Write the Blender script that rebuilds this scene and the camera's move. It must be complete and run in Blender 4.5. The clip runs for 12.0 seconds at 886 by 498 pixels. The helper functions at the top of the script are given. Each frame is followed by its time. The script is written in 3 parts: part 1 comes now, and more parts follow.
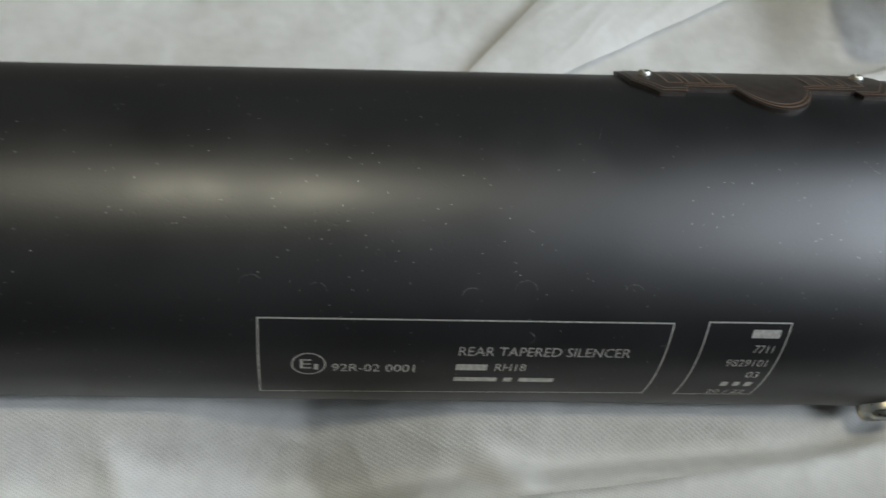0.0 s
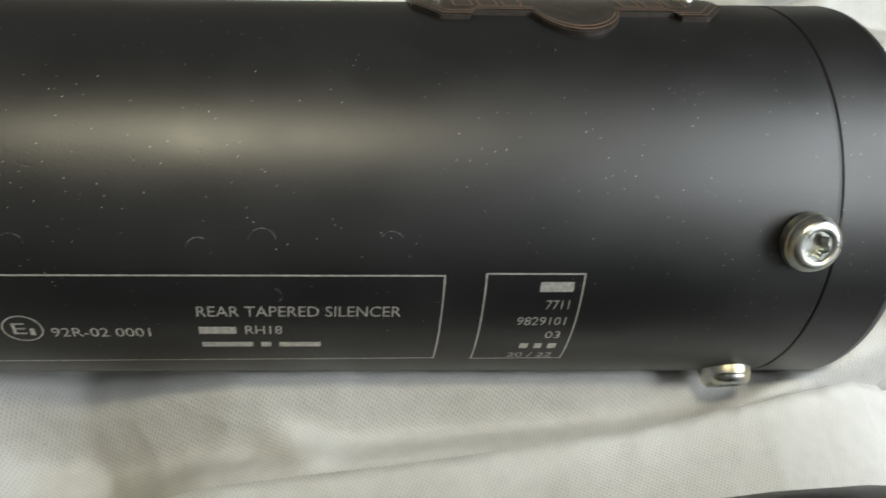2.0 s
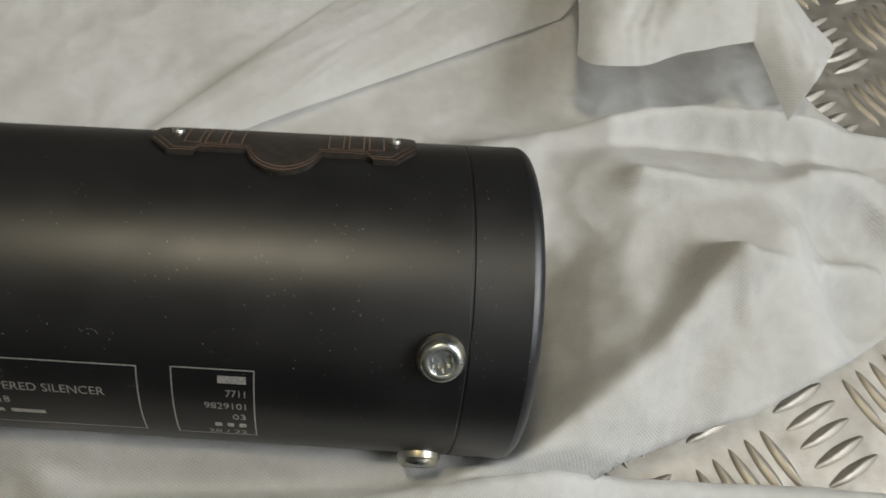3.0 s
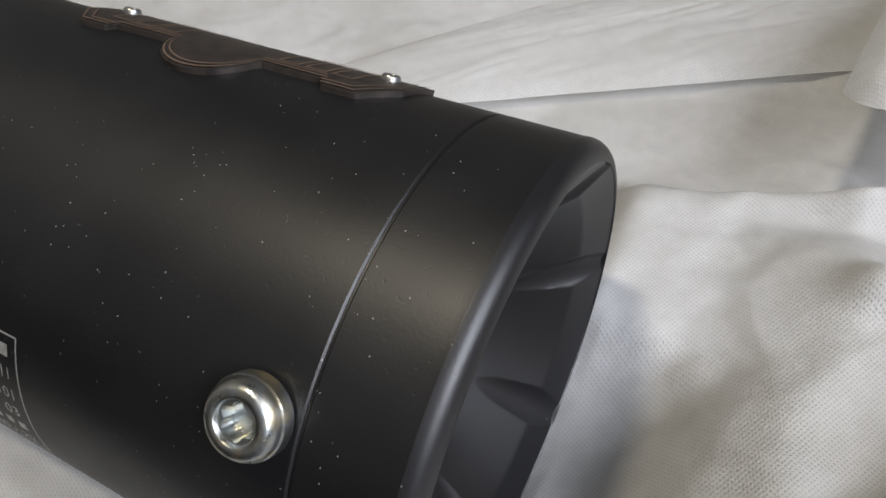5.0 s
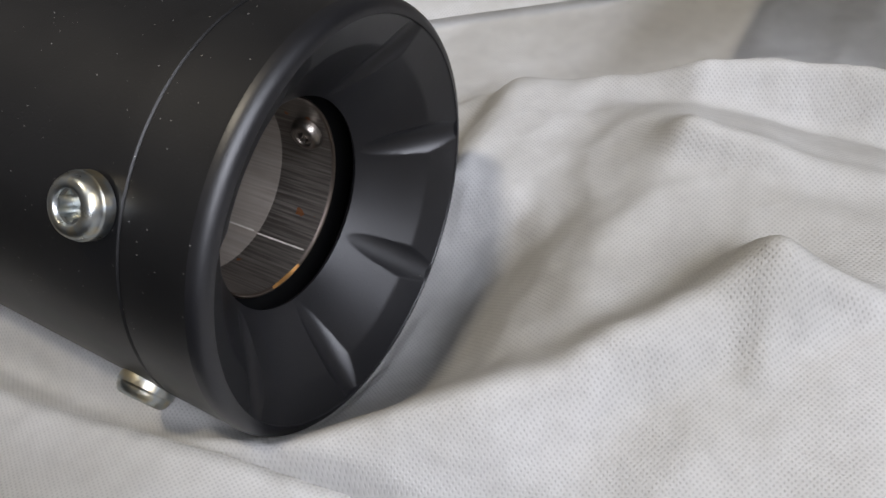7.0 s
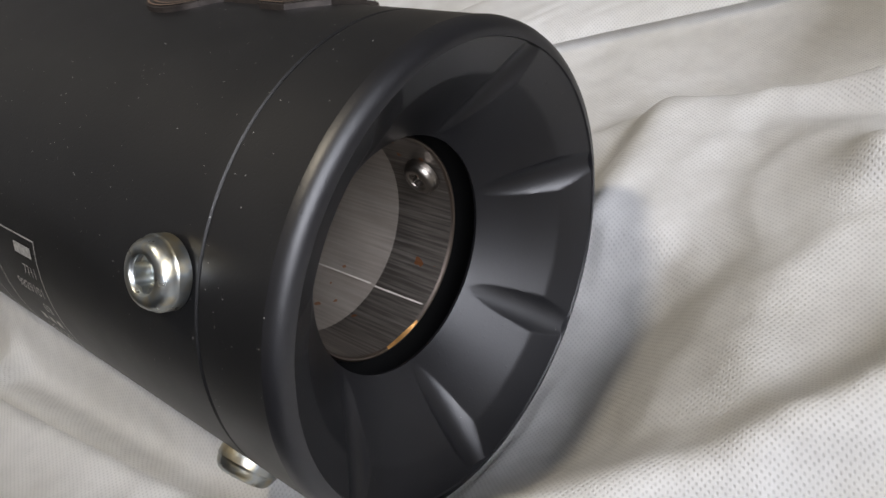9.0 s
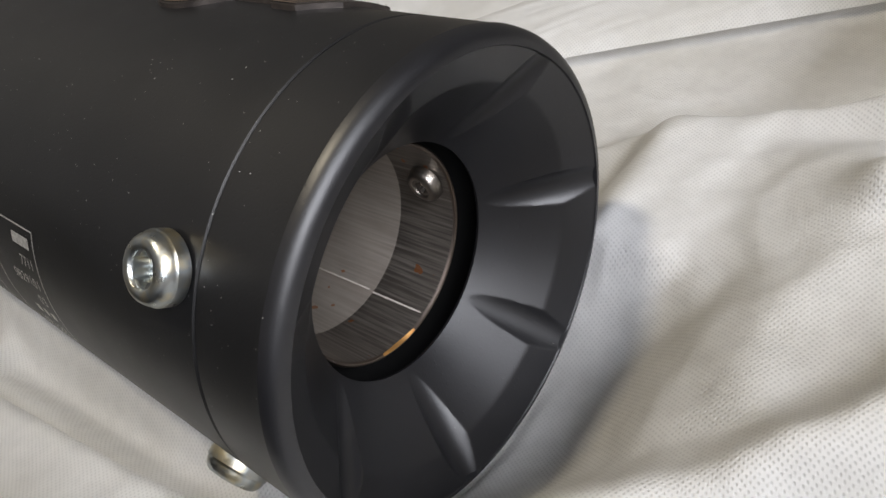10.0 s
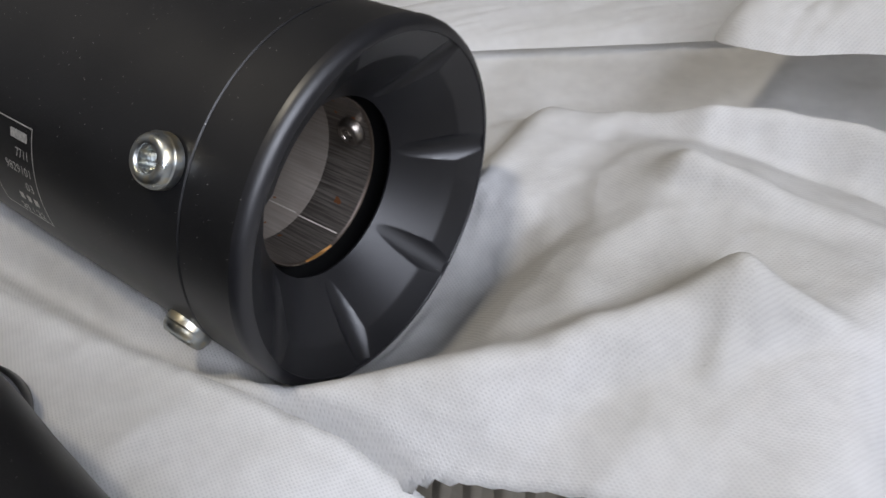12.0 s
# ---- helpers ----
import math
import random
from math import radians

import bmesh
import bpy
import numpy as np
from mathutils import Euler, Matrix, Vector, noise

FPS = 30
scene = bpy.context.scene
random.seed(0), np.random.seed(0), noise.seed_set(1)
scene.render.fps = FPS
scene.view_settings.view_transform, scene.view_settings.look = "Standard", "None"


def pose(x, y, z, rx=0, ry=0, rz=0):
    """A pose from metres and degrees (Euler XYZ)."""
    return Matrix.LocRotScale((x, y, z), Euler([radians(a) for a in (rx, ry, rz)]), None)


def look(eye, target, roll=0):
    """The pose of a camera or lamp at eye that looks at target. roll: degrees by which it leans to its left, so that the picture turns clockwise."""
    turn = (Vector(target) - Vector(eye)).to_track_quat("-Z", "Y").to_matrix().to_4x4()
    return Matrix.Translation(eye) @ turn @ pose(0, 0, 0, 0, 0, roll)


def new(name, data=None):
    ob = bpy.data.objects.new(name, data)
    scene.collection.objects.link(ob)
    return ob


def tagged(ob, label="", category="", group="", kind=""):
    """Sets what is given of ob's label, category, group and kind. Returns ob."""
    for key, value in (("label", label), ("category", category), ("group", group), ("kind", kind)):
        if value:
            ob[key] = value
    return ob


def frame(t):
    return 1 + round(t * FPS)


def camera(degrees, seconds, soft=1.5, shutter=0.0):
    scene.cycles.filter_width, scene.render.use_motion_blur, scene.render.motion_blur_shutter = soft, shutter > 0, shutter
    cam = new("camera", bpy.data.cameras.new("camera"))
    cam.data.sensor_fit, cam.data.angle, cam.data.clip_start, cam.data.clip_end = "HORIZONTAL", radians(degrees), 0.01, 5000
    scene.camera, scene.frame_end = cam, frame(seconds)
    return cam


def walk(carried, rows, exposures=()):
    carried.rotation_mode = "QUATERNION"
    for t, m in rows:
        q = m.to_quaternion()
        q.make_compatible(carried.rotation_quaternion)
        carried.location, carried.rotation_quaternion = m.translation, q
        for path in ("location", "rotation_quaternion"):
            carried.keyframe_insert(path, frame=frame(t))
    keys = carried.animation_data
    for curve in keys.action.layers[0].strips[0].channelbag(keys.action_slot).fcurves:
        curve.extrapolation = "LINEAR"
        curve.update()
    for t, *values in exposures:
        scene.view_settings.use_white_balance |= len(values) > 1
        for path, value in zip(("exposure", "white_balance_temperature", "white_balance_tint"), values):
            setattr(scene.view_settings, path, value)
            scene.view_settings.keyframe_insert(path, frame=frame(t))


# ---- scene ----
cam = camera(57.71, 12.0, 1.5, 0.2)
# seconds, place in metres, turn in degrees
ROWS = [
    (0.0, -0.2159, -0.1268, 0.2775, 30.05, -8.82, -4.14),
    (0.2, -0.2099, -0.1244, 0.2646, 29.90, -12.27, -5.44),
    (0.5, -0.1843, -0.1363, 0.2447, 31.16, -10.49, -4.71),
    (0.7, -0.1923, -0.1432, 0.2366, 31.24, -11.89, -5.86),
    (1.0, -0.1858, -0.1446, 0.2389, 29.91, -9.03, -3.85),
    (1.5, -0.1759, -0.1411, 0.2480, 28.09, -7.58, -3.58),
    (1.7, -0.1756, -0.1353, 0.2505, 29.06, -9.46, -5.21),
    (2.0, -0.1482, -0.1275, 0.2586, 29.30, -7.66, -4.73),
    (2.2, -0.1418, -0.1259, 0.2667, 29.14, -9.61, -5.53),
    (2.5, -0.1092, -0.1342, 0.3156, 29.31, -9.11, -4.37),
    (2.7, -0.0804, -0.1307, 0.3368, 29.16, -8.83, -3.42),
    (3.0, -0.0584, -0.1338, 0.3199, 30.88, -7.41, -0.17),
    (3.2, -0.0289, -0.1268, 0.3005, 31.65, -5.05, 4.64),
    (3.5, 0.0208, -0.1307, 0.2913, 35.76, -2.96, 12.47),
    (3.7, 0.0306, -0.1295, 0.2632, 38.15, -1.59, 17.57),
    (5.3, 0.0285, -0.0702, 0.2160, 38.67, 5.03, 27.68),
    (5.5, 0.0374, -0.0727, 0.2166, 39.22, 7.37, 26.28),
    (5.7, 0.0568, -0.0606, 0.2168, 37.24, 9.01, 27.38),
    (6.0, 0.0738, -0.0661, 0.2124, 37.47, 9.14, 25.94),
    (6.2, 0.0800, -0.0692, 0.2130, 36.95, 8.67, 25.90),
    (6.5, 0.0842, -0.0824, 0.2115, 38.06, 8.68, 26.41),
    (6.7, 0.0867, -0.0928, 0.2144, 37.40, 8.16, 26.88),
    (7.0, 0.0947, -0.0936, 0.2135, 38.06, 7.51, 27.66),
    (7.2, 0.1005, -0.0915, 0.2251, 38.47, 7.44, 28.23),
    (7.5, 0.0856, -0.0922, 0.2311, 40.29, 7.39, 29.24),
    (7.7, 0.0820, -0.0903, 0.2244, 41.42, 10.08, 31.20),
    (9.3, 0.0907, -0.0696, 0.1940, 41.29, 18.26, 34.57),
    (9.5, 0.0896, -0.0698, 0.1947, 41.51, 18.24, 35.54),
    (9.8, 0.0845, -0.0764, 0.1910, 42.94, 16.15, 33.94),
    (10.0, 0.0885, -0.0716, 0.1936, 42.71, 15.88, 35.97),
    (10.3, 0.0832, -0.0818, 0.1900, 43.14, 15.50, 34.23),
    (10.5, 0.0813, -0.0835, 0.1917, 42.85, 14.53, 36.45),
    (10.7, 0.0752, -0.0906, 0.1898, 42.06, 13.13, 34.55),
    (11.0, 0.0864, -0.0956, 0.1974, 40.37, 11.45, 37.06),
    (11.3, 0.0862, -0.1058, 0.1922, 41.58, 10.68, 34.53),
    (11.5, 0.0887, -0.0997, 0.2011, 40.55, 9.04, 36.64),
    (11.7, 0.0945, -0.1044, 0.2035, 41.80, 8.57, 34.21),
    (12.0, 0.1178, -0.1136, 0.2255, 41.82, 5.78, 34.54),
]
# seconds, stops, kelvin, tint
EXPOSURES = [
    (0.0, -0.06, 6300, 7),
    (0.5, 0.24, 6150, 6),
    (1.0, 0.61, 6300, 9),
    (1.5, 0.54, 6400, 8),
    (2.0, 0.32, 6800, 6),
    (2.5, -0.09, 7050, 9),
    (3.0, -0.3, 6950, 9),
    (3.5, -0.21, 6650, 11),
    (5.5, -0.01, 6500, 15),
    (7.5, -0.18, 6520, 16),
    (9.5, 0.13, 6700, 15),
    (10.5, 0.16, 6800, 14),
    (11.5, -0.06, 6550, 15),
    (12.0, -0.13, 6350, 16),
]
walk(cam, [(t, pose(*r)) for t, *r in ROWS], EXPOSURES)

# ---- light: a plain room with one window to the sky, and one warm ceiling lamp ----
world = bpy.data.worlds.new("world")
scene.world = world
world.use_nodes = True
wn = world.node_tree.nodes
sky = wn.new("ShaderNodeTexSky")
sky.sky_type, sky.sun_disc = "NISHITA", False
sky.sun_elevation, sky.sun_rotation = radians(40), radians(120)
world.node_tree.links.new(sky.outputs[0], wn["Background"].inputs[0])
wn["Background"].inputs[1].default_value = 0.09


def area_lamp(name, place, target, w, h, power, colour):
    data = bpy.data.lights.new(name, "AREA")
    data.shape, data.size, data.size_y, data.energy, data.color = "RECTANGLE", w, h, power, colour
    ob = new(name, data)
    ob.matrix_world = look(place, target)
    return ob


area_lamp("window_daylight", (1.29, -0.50, 1.63), (0.0, -0.50, 1.63), 1.8, 1.64, 102, (0.85, 0.915, 1.0))
area_lamp("ceiling_lamp_light", (-0.56, -0.16, 2.50), (-0.56, -0.16, 0), 0.25, 0.20, 31, (1.0, 0.925, 0.72))


# ---- materials ----
def material(name, colour, rough=0.5, metal=0.0, spec=0.5):
    m = bpy.data.materials.new(name)
    m.use_nodes = True
    b = m.node_tree.nodes["Principled BSDF"]
    b.inputs["Base Color"].default_value = (*colour, 1)
    b.inputs["Roughness"].default_value, b.inputs["Metallic"].default_value = rough, metal
    b.inputs["Specular IOR Level"].default_value = spec
    return m


class Graph:
    """Short hand for the nodes of one material."""

    def __init__(self, m):
        self.t = m.node_tree
        self.b = m.node_tree.nodes["Principled BSDF"]

    def add(self, kind, **values):
        n = self.t.nodes.new("ShaderNode" + kind)
        for k, v in values.items():
            n.inputs[k.replace("_", " ")].default_value = v
        return n

    def link(self, a, b):
        self.t.links.new(a, b)

    def coords(self, scale=(1, 1, 1), turn=0.0):
        c = self.t.nodes.new("ShaderNodeTexCoord")
        mp = self.add("Mapping")
        mp.inputs["Scale"].default_value = scale
        mp.inputs["Rotation"].default_value = (0, 0, turn)
        self.link(c.outputs["Object"], mp.inputs[0])
        return mp.outputs[0]

    def noise(self, vec, scale, detail=3.0):
        n = self.add("TexNoise", Scale=scale, Detail=detail)
        self.link(vec, n.inputs["Vector"])
        return n.outputs[0]

    def ramp(self, value, *stops):
        r = self.t.nodes.new("ShaderNodeValToRGB")
        while len(r.color_ramp.elements) < len(stops):
            r.color_ramp.elements.new(0.5)
        for e, (p, c) in zip(r.color_ramp.elements, stops):
            e.position, e.color = p, (*c, 1) if len(c) == 3 else c
        self.link(value, r.inputs[0])
        return r.outputs[0]

    def mix(self, fac, a, b):
        n = self.t.nodes.new("ShaderNodeMix")
        n.data_type = "RGBA"
        self.link(fac, n.inputs[0])
        for s, v in ((n.inputs[6], a), (n.inputs[7], b)):
            if isinstance(v, tuple):
                s.default_value = (*v, 1)
            else:
                self.link(v, s)
        return n.outputs[2]

    def math(self, op, a, b=0.0):
        n = self.t.nodes.new("ShaderNodeMath")
        n.operation = op
        for s, v in zip(n.inputs, (a, b)):
            if isinstance(v, (int, float)):
                s.default_value = v
            else:
                self.link(v, s)
        return n.outputs[0]

    def bump(self, height, strength, distance, under=None):
        n = self.add("Bump", Strength=strength, Distance=distance)
        self.link(height, n.inputs["Height"])
        if under is not None:
            self.link(under, n.inputs["Normal"])
        self.link(n.outputs[0], self.b.inputs["Normal"])
        return n.outputs[0]


def grey(v):
    return (v, v, v)


def black_coat(name, base, rough, specks, spec=0.5):
    """Satin black coating with fine grain and pale dust specks."""
    m = material(name, base, rough, 0.0, spec)
    g = Graph(m)
    v = g.coords()
    fine = g.noise(v, 1700, 3)
    broad = g.noise(v, 38, 4)
    vor = g.add("TexVoronoi", Scale=620.0)
    g.link(v, vor.inputs["Vector"])
    dot = g.math("LESS_THAN", vor.outputs["Distance"], 0.085)
    pick = g.add("TexWhiteNoise")
    g.link(vor.outputs["Position"], pick.inputs["Vector"])
    few = g.math("GREATER_THAN", pick.outputs["Value"], specks)
    patch = g.math("GREATER_THAN", g.noise(v, 30, 2), 0.42)
    dust = g.math("MULTIPLY", g.math("MULTIPLY", dot, few), patch)
    tone = g.mix(broad, tuple(0.6 * c for c in base), tuple(1.3 * c for c in base))
    g.link(g.mix(dust, tone, (0.22, 0.215, 0.20)), g.b.inputs["Base Color"])
    g.link(g.ramp(broad, (0.3, grey(rough - 0.03)), (0.7, grey(rough + 0.05))), g.b.inputs["Roughness"])
    pits = g.ramp(g.noise(v, 900, 2), (0.24, grey(0.0)), (0.34, grey(1.0)))
    g.bump(pits, 0.10, 0.0003, g.bump(fine, 0.10, 0.0002))
    return m


BODY = black_coat("satin_black_coating", (0.0045, 0.0045, 0.005), 0.41, 0.62, 0.60)
CAP = black_coat("matt_black_anodised", (0.0065, 0.0065, 0.0078), 0.39, 0.985, 0.6)
# near-black for holes and gaps: their shade is put into the colour
SHADE_BLACK = material("painted_recess_shade", (0.004, 0.004, 0.004), 0.6)
INK = material("etched_marking", (0.50, 0.49, 0.45), 0.45, 0.8)
Graph(INK).link(Graph(INK).ramp(Graph(INK).noise(Graph(INK).coords(), 900, 2), (0.3, (0.46, 0.45, 0.42)), (0.7, (0.7, 0.68, 0.64))), INK.node_tree.nodes["Principled BSDF"].inputs["Base Color"])


def zinc_material():
    m = material("zinc_plated_steel", (0.62, 0.62, 0.56), 0.24, 1.0)
    g = Graph(m)
    v = g.coords()
    g.link(g.ramp(g.noise(v, 190, 3), (0.35, (0.48, 0.47, 0.41)), (0.5, (0.40, 0.43, 0.44)), (0.66, (0.52, 0.46, 0.32))), g.b.inputs["Base Color"])
    g.link(g.ramp(g.noise(v, 420, 4), (0.3, grey(0.26)), (0.75, grey(0.44))), g.b.inputs["Roughness"])
    g.bump(g.noise(v, 1500, 2), 0.10, 0.0003)
    return m


def pipe_material(name, pale, rough, metal):
    """Brushed and heat-stained steel with streaks round the pipe and rust spots."""
    m = material(name, (0.2, 0.18, 0.16), rough, metal)
    g = Graph(m)
    streak = g.noise(g.coords((35, 1400, 1400)), 1.0, 4)
    stain = g.noise(g.coords(), 60, 4)
    rust = g.math("GREATER_THAN", g.noise(g.coords(), 150, 3), 0.70)
    tone = g.mix(stain, (0.27 * pale, 0.235 * pale, 0.20 * pale), (0.14 * pale, 0.122 * pale, 0.108 * pale))
    tone = g.mix(g.ramp(streak, (0.40, grey(0.0)), (0.8, grey(0.32))), tone, (0.62, 0.57, 0.50))
    g.link(g.mix(g.math("MULTIPLY", rust, 0.8), tone, (0.28, 0.10, 0.03)), g.b.inputs["Base Color"])
    g.link(g.ramp(streak, (0.3, grey(0.38)), (0.7, grey(0.48))), g.b.inputs["Roughness"])
    g.bump(streak, 0.14, 0.0003)
    return m


def badge_material():
    m = material("bronze_black_badge", (0.02, 0.017, 0.016), 0.45, 0.5)
    g = Graph(m)
    g.link(g.ramp(g.noise(g.coords(), 300, 3), (0.3, (0.030, 0.025, 0.022)), (0.7, (0.058, 0.048, 0.042))), g.b.inputs["Base Color"])
    g.bump(g.noise(g.coords(), 1800, 2), 0.2, 0.0002)
    return m


def crinkle(g):
    """Fine creases: the borders of warped cells at two sizes."""
    v = g.coords()
    warp = g.add("VectorMath")
    wobble = g.add("TexNoise", Scale=22.0, Detail=3.0)
    g.link(v, wobble.inputs["Vector"])
    scaled = g.add("VectorMath")
    scaled.operation = "SCALE"
    scaled.inputs["Scale"].default_value = 0.03
    g.link(wobble.outputs["Color"], scaled.inputs[0])
    g.link(v, warp.inputs[0])
    g.link(scaled.outputs[0], warp.inputs[1])
    out = None
    for scale, weight in ((38.0, 1.0), (95.0, 0.35)):
        cell = g.add("TexVoronoi", Scale=scale)
        g.link(warp.outputs[0], cell.inputs["Vector"])
        one = g.math("MULTIPLY", cell.outputs["Distance"], weight)
        out = one if out is None else g.math("ADD", out, one)
    return out


def cloth_material(name, lo, hi):
    """White nonwoven fabric: rows of small pressed dots, fine fibres and slight grime."""
    m = material(name, hi, 0.62, 0.0, 0.35)
    g = Graph(m)
    v = g.coords((1, 1, 0.001), 0.5)
    vor = g.add("TexVoronoi", Scale=1040.0, Randomness=0.12)
    g.link(v, vor.inputs["Vector"])
    dots = g.ramp(vor.outputs["Distance"], (0.12, grey(0.0)), (0.36, grey(1.0)))
    fibre = g.noise(g.coords(), 1500, 3)
    grime = g.noise(g.coords(), 14, 5)
    tone = g.mix(g.ramp(grime, (0.35, grey(0.0)), (0.68, grey(1.0))), lo, hi)
    mottle = g.ramp(g.noise(g.coords(), 210, 5), (0.30, grey(0.80)), (0.62, grey(1.0)))
    spots = g.ramp(g.noise(g.coords((1, 1, 1), 0.3), 330, 2), (0.20, (0.40, 0.38, 0.35)), (0.225, grey(1.0)))
    for extra in (mottle, spots):
        over = g.t.nodes.new("ShaderNodeMix")
        over.data_type, over.blend_type = "RGBA", "MULTIPLY"
        over.inputs[0].default_value = 0.3
        g.link(tone, over.inputs[6])
        g.link(extra, over.inputs[7])
        tone = over.outputs[2]
    dim = g.t.nodes.new("ShaderNodeMix")
    dim.data_type, dim.blend_type = "RGBA", "MULTIPLY"
    dim.inputs[0].default_value = 0.14
    g.link(tone, dim.inputs[6])
    g.link(dots, dim.inputs[7])
    g.link(dim.outputs[2], g.b.inputs["Base Color"])
    first = g.bump(crinkle(g), 0.5, 0.003)
    second = g.bump(fibre, 0.32, 0.0004, first)
    g.bump(dots, 0.5, 0.0004, second)
    thin = g.add("BsdfTranslucent")
    g.link(dim.outputs[2], thin.inputs["Color"])
    both = g.add("MixShader", Fac=0.52)
    g.link(g.b.outputs[0], both.inputs[1])
    g.link(thin.outputs[0], both.inputs[2])
    g.link(both.outputs[0], g.t.nodes["Material Output"].inputs["Surface"])
    g.b.inputs["Sheen Weight"].default_value = 0.08
    return m


def plate_material():
    m = material("aluminium_tread_plate", (0.5, 0.49, 0.47), 0.42, 0.85)
    g = Graph(m)
    v = g.coords()
    g.link(g.ramp(g.noise(v, 45, 5), (0.3, (0.25, 0.228, 0.195)), (0.7, (0.40, 0.372, 0.325))), g.b.inputs["Base Color"])
    g.link(g.ramp(g.noise(v, 160, 4), (0.3, grey(0.42)), (0.7, grey(0.62))), g.b.inputs["Roughness"])
    g.bump(g.noise(v, 700, 4), 0.25, 0.0005)
    return m


PIPE, PIPE_PALE = pipe_material("brushed_stained_steel", 0.62, 0.40, 0.85), pipe_material("stained_pale_steel", 1.45, 0.5, 0.6)
SCREW = material("dull_stained_steel", (0.30, 0.27, 0.24), 0.34, 1.0)
WELD = material("bright_weld", (0.55, 0.50, 0.44), 0.5, 0.3)
LIP = material("worn_pipe_edge", (0.20, 0.165, 0.14), 0.36, 1.0)
TINT_GLINT = material("gold_tint_glint", (0.85, 0.45, 0.16), 0.35, 1.0)
COPPER = material("worn_bronze_line", (0.27, 0.185, 0.135), 0.45, 0.7)
ZINC, BADGE, PLATE = zinc_material(), badge_material(), plate_material()
CLOTH = cloth_material("white_nonwoven", (0.70, 0.692, 0.665), (0.815, 0.815, 0.81))
CEILING = material("dusty_ceiling", (0.06, 0.056, 0.052), 0.9)
RUBBER = material("black_rubber", (0.038, 0.038, 0.042), 0.5)
RUBBER_PALE = material("worn_rubber", (0.075, 0.075, 0.08), 0.6)
WALL = material("workshop_wall", (0.155, 0.151, 0.146), 0.85)
Graph(WALL).link(Graph(WALL).ramp(Graph(WALL).noise(Graph(WALL).coords(), 3, 5), (0.3, (0.13, 0.127, 0.122)), (0.7, (0.18, 0.176, 0.170))), WALL.node_tree.nodes["Principled BSDF"].inputs["Base Color"])


# ---- mesh helpers ----
def mesh_object(name, verts, faces, mat, parent=None, smooth=35.0, label=""):
    me = bpy.data.meshes.new(name)
    me.from_pydata([tuple(v) for v in verts], [], faces)
    me.update()
    if smooth:
        me.shade_smooth()
        me.set_sharp_from_angle(angle=radians(smooth))
    me.materials.append(mat)
    ob = new(name, me)
    if parent is not None:
        ob.parent = parent
    return tagged(ob, label)


def part(name, bm, mat, parent=None, label="", smooth=35.0):
    bmesh.ops.recalc_face_normals(bm, faces=bm.faces)
    me = bpy.data.meshes.new(name)
    bm.to_mesh(me)
    bm.free()
    if smooth:
        me.shade_smooth()
        me.set_sharp_from_angle(angle=radians(smooth))
    me.materials.append(mat)
    ob = new(name, me)
    if parent is not None:
        ob.parent = parent
    return tagged(ob, label)


def revolved(profile, sides, closed=False):
    """A bmesh: the profile of (along, radius) turned round the x axis."""
    bm = bmesh.new()
    rings = []
    for x, r in profile:
        rings.append([bm.verts.new((x, r * math.cos(a), r * math.sin(a))) for a in (2 * math.pi * i / sides for i in range(sides))])
    pairs = list(zip(rings, rings[1:] + rings[:1])) if closed else list(zip(rings, rings[1:]))
    for p, q in pairs:
        for i in range(sides):
            j = (i + 1) % sides
            bm.faces.new((p[i], p[j], q[j], q[i]))
    return bm


def box(bm, lo, hi):
    vs = [bm.verts.new((x, y, z)) for x in (lo[0], hi[0]) for y in (lo[1], hi[1]) for z in (lo[2], hi[2])]
    for f in ((0, 1, 3, 2), (4, 6, 7, 5), (0, 4, 5, 1), (2, 3, 7, 6), (0, 2, 6, 4), (1, 5, 7, 3)):
        bm.faces.new([vs[i] for i in f])


# ---- the room: walls, ceiling, window opening ----
def slab(name, lo, hi, mat, label):
    bm = bmesh.new()
    box(bm, lo, hi)
    return tagged(part(name, bm, mat, None, label, 0), label, name.split("_")[0], "", "structure")


slab("wall_north", (-2.0, 2.0, -0.02), (1.4, 2.1, 2.6), WALL, "grey plain workshop wall")
slab("wall_south", (-2.0, -2.1, -0.02), (1.4, -2.0, 2.6), WALL, "grey plain workshop wall")
slab("wall_west", (-2.1, -2.1, -0.02), (-2.0, 2.1, 2.6), WALL, "grey plain workshop wall")
slab("wall_east_lower", (1.3, -2.0, -0.02), (1.4, 2.0, 0.80), WALL, "grey sill wall under the wide window opening")
slab("wall_east_upper", (1.3, -2.0, 2.46), (1.4, 2.0, 2.6), WALL, "grey lintel over the wide window opening")
slab("wall_east_left", (1.3, 0.40, 0.80), (1.4, 2.0, 2.46), WALL, "grey wall beside the wide window opening")
slab("wall_east_right", (1.3, -2.0, 0.80), (1.4, -1.40, 2.46), WALL, "grey wall beside the wide window opening")
slab("ceiling", (-2.1, -2.1, 2.6), (1.4, 2.1, 2.7), CEILING, "grey plain workshop ceiling")

# ---- the silencer ----
AXIS = 0.064          # height of its axis over the plate
SEAM = -0.0222        # joint between body and end cap


def body_radius(x):
    return 0.0556 + 0.0289 * max(x, -0.42)


def on_body(x, degrees, lift=0.0):
    r, a = body_radius(x) + lift, radians(degrees)
    return (x, r * math.cos(a), r * math.sin(a))


silencer = tagged(new("silencer"), "satin black motorcycle silencer with fluted end cap on white fabric", "silencer")
silencer.location = (0, 0, AXIS)

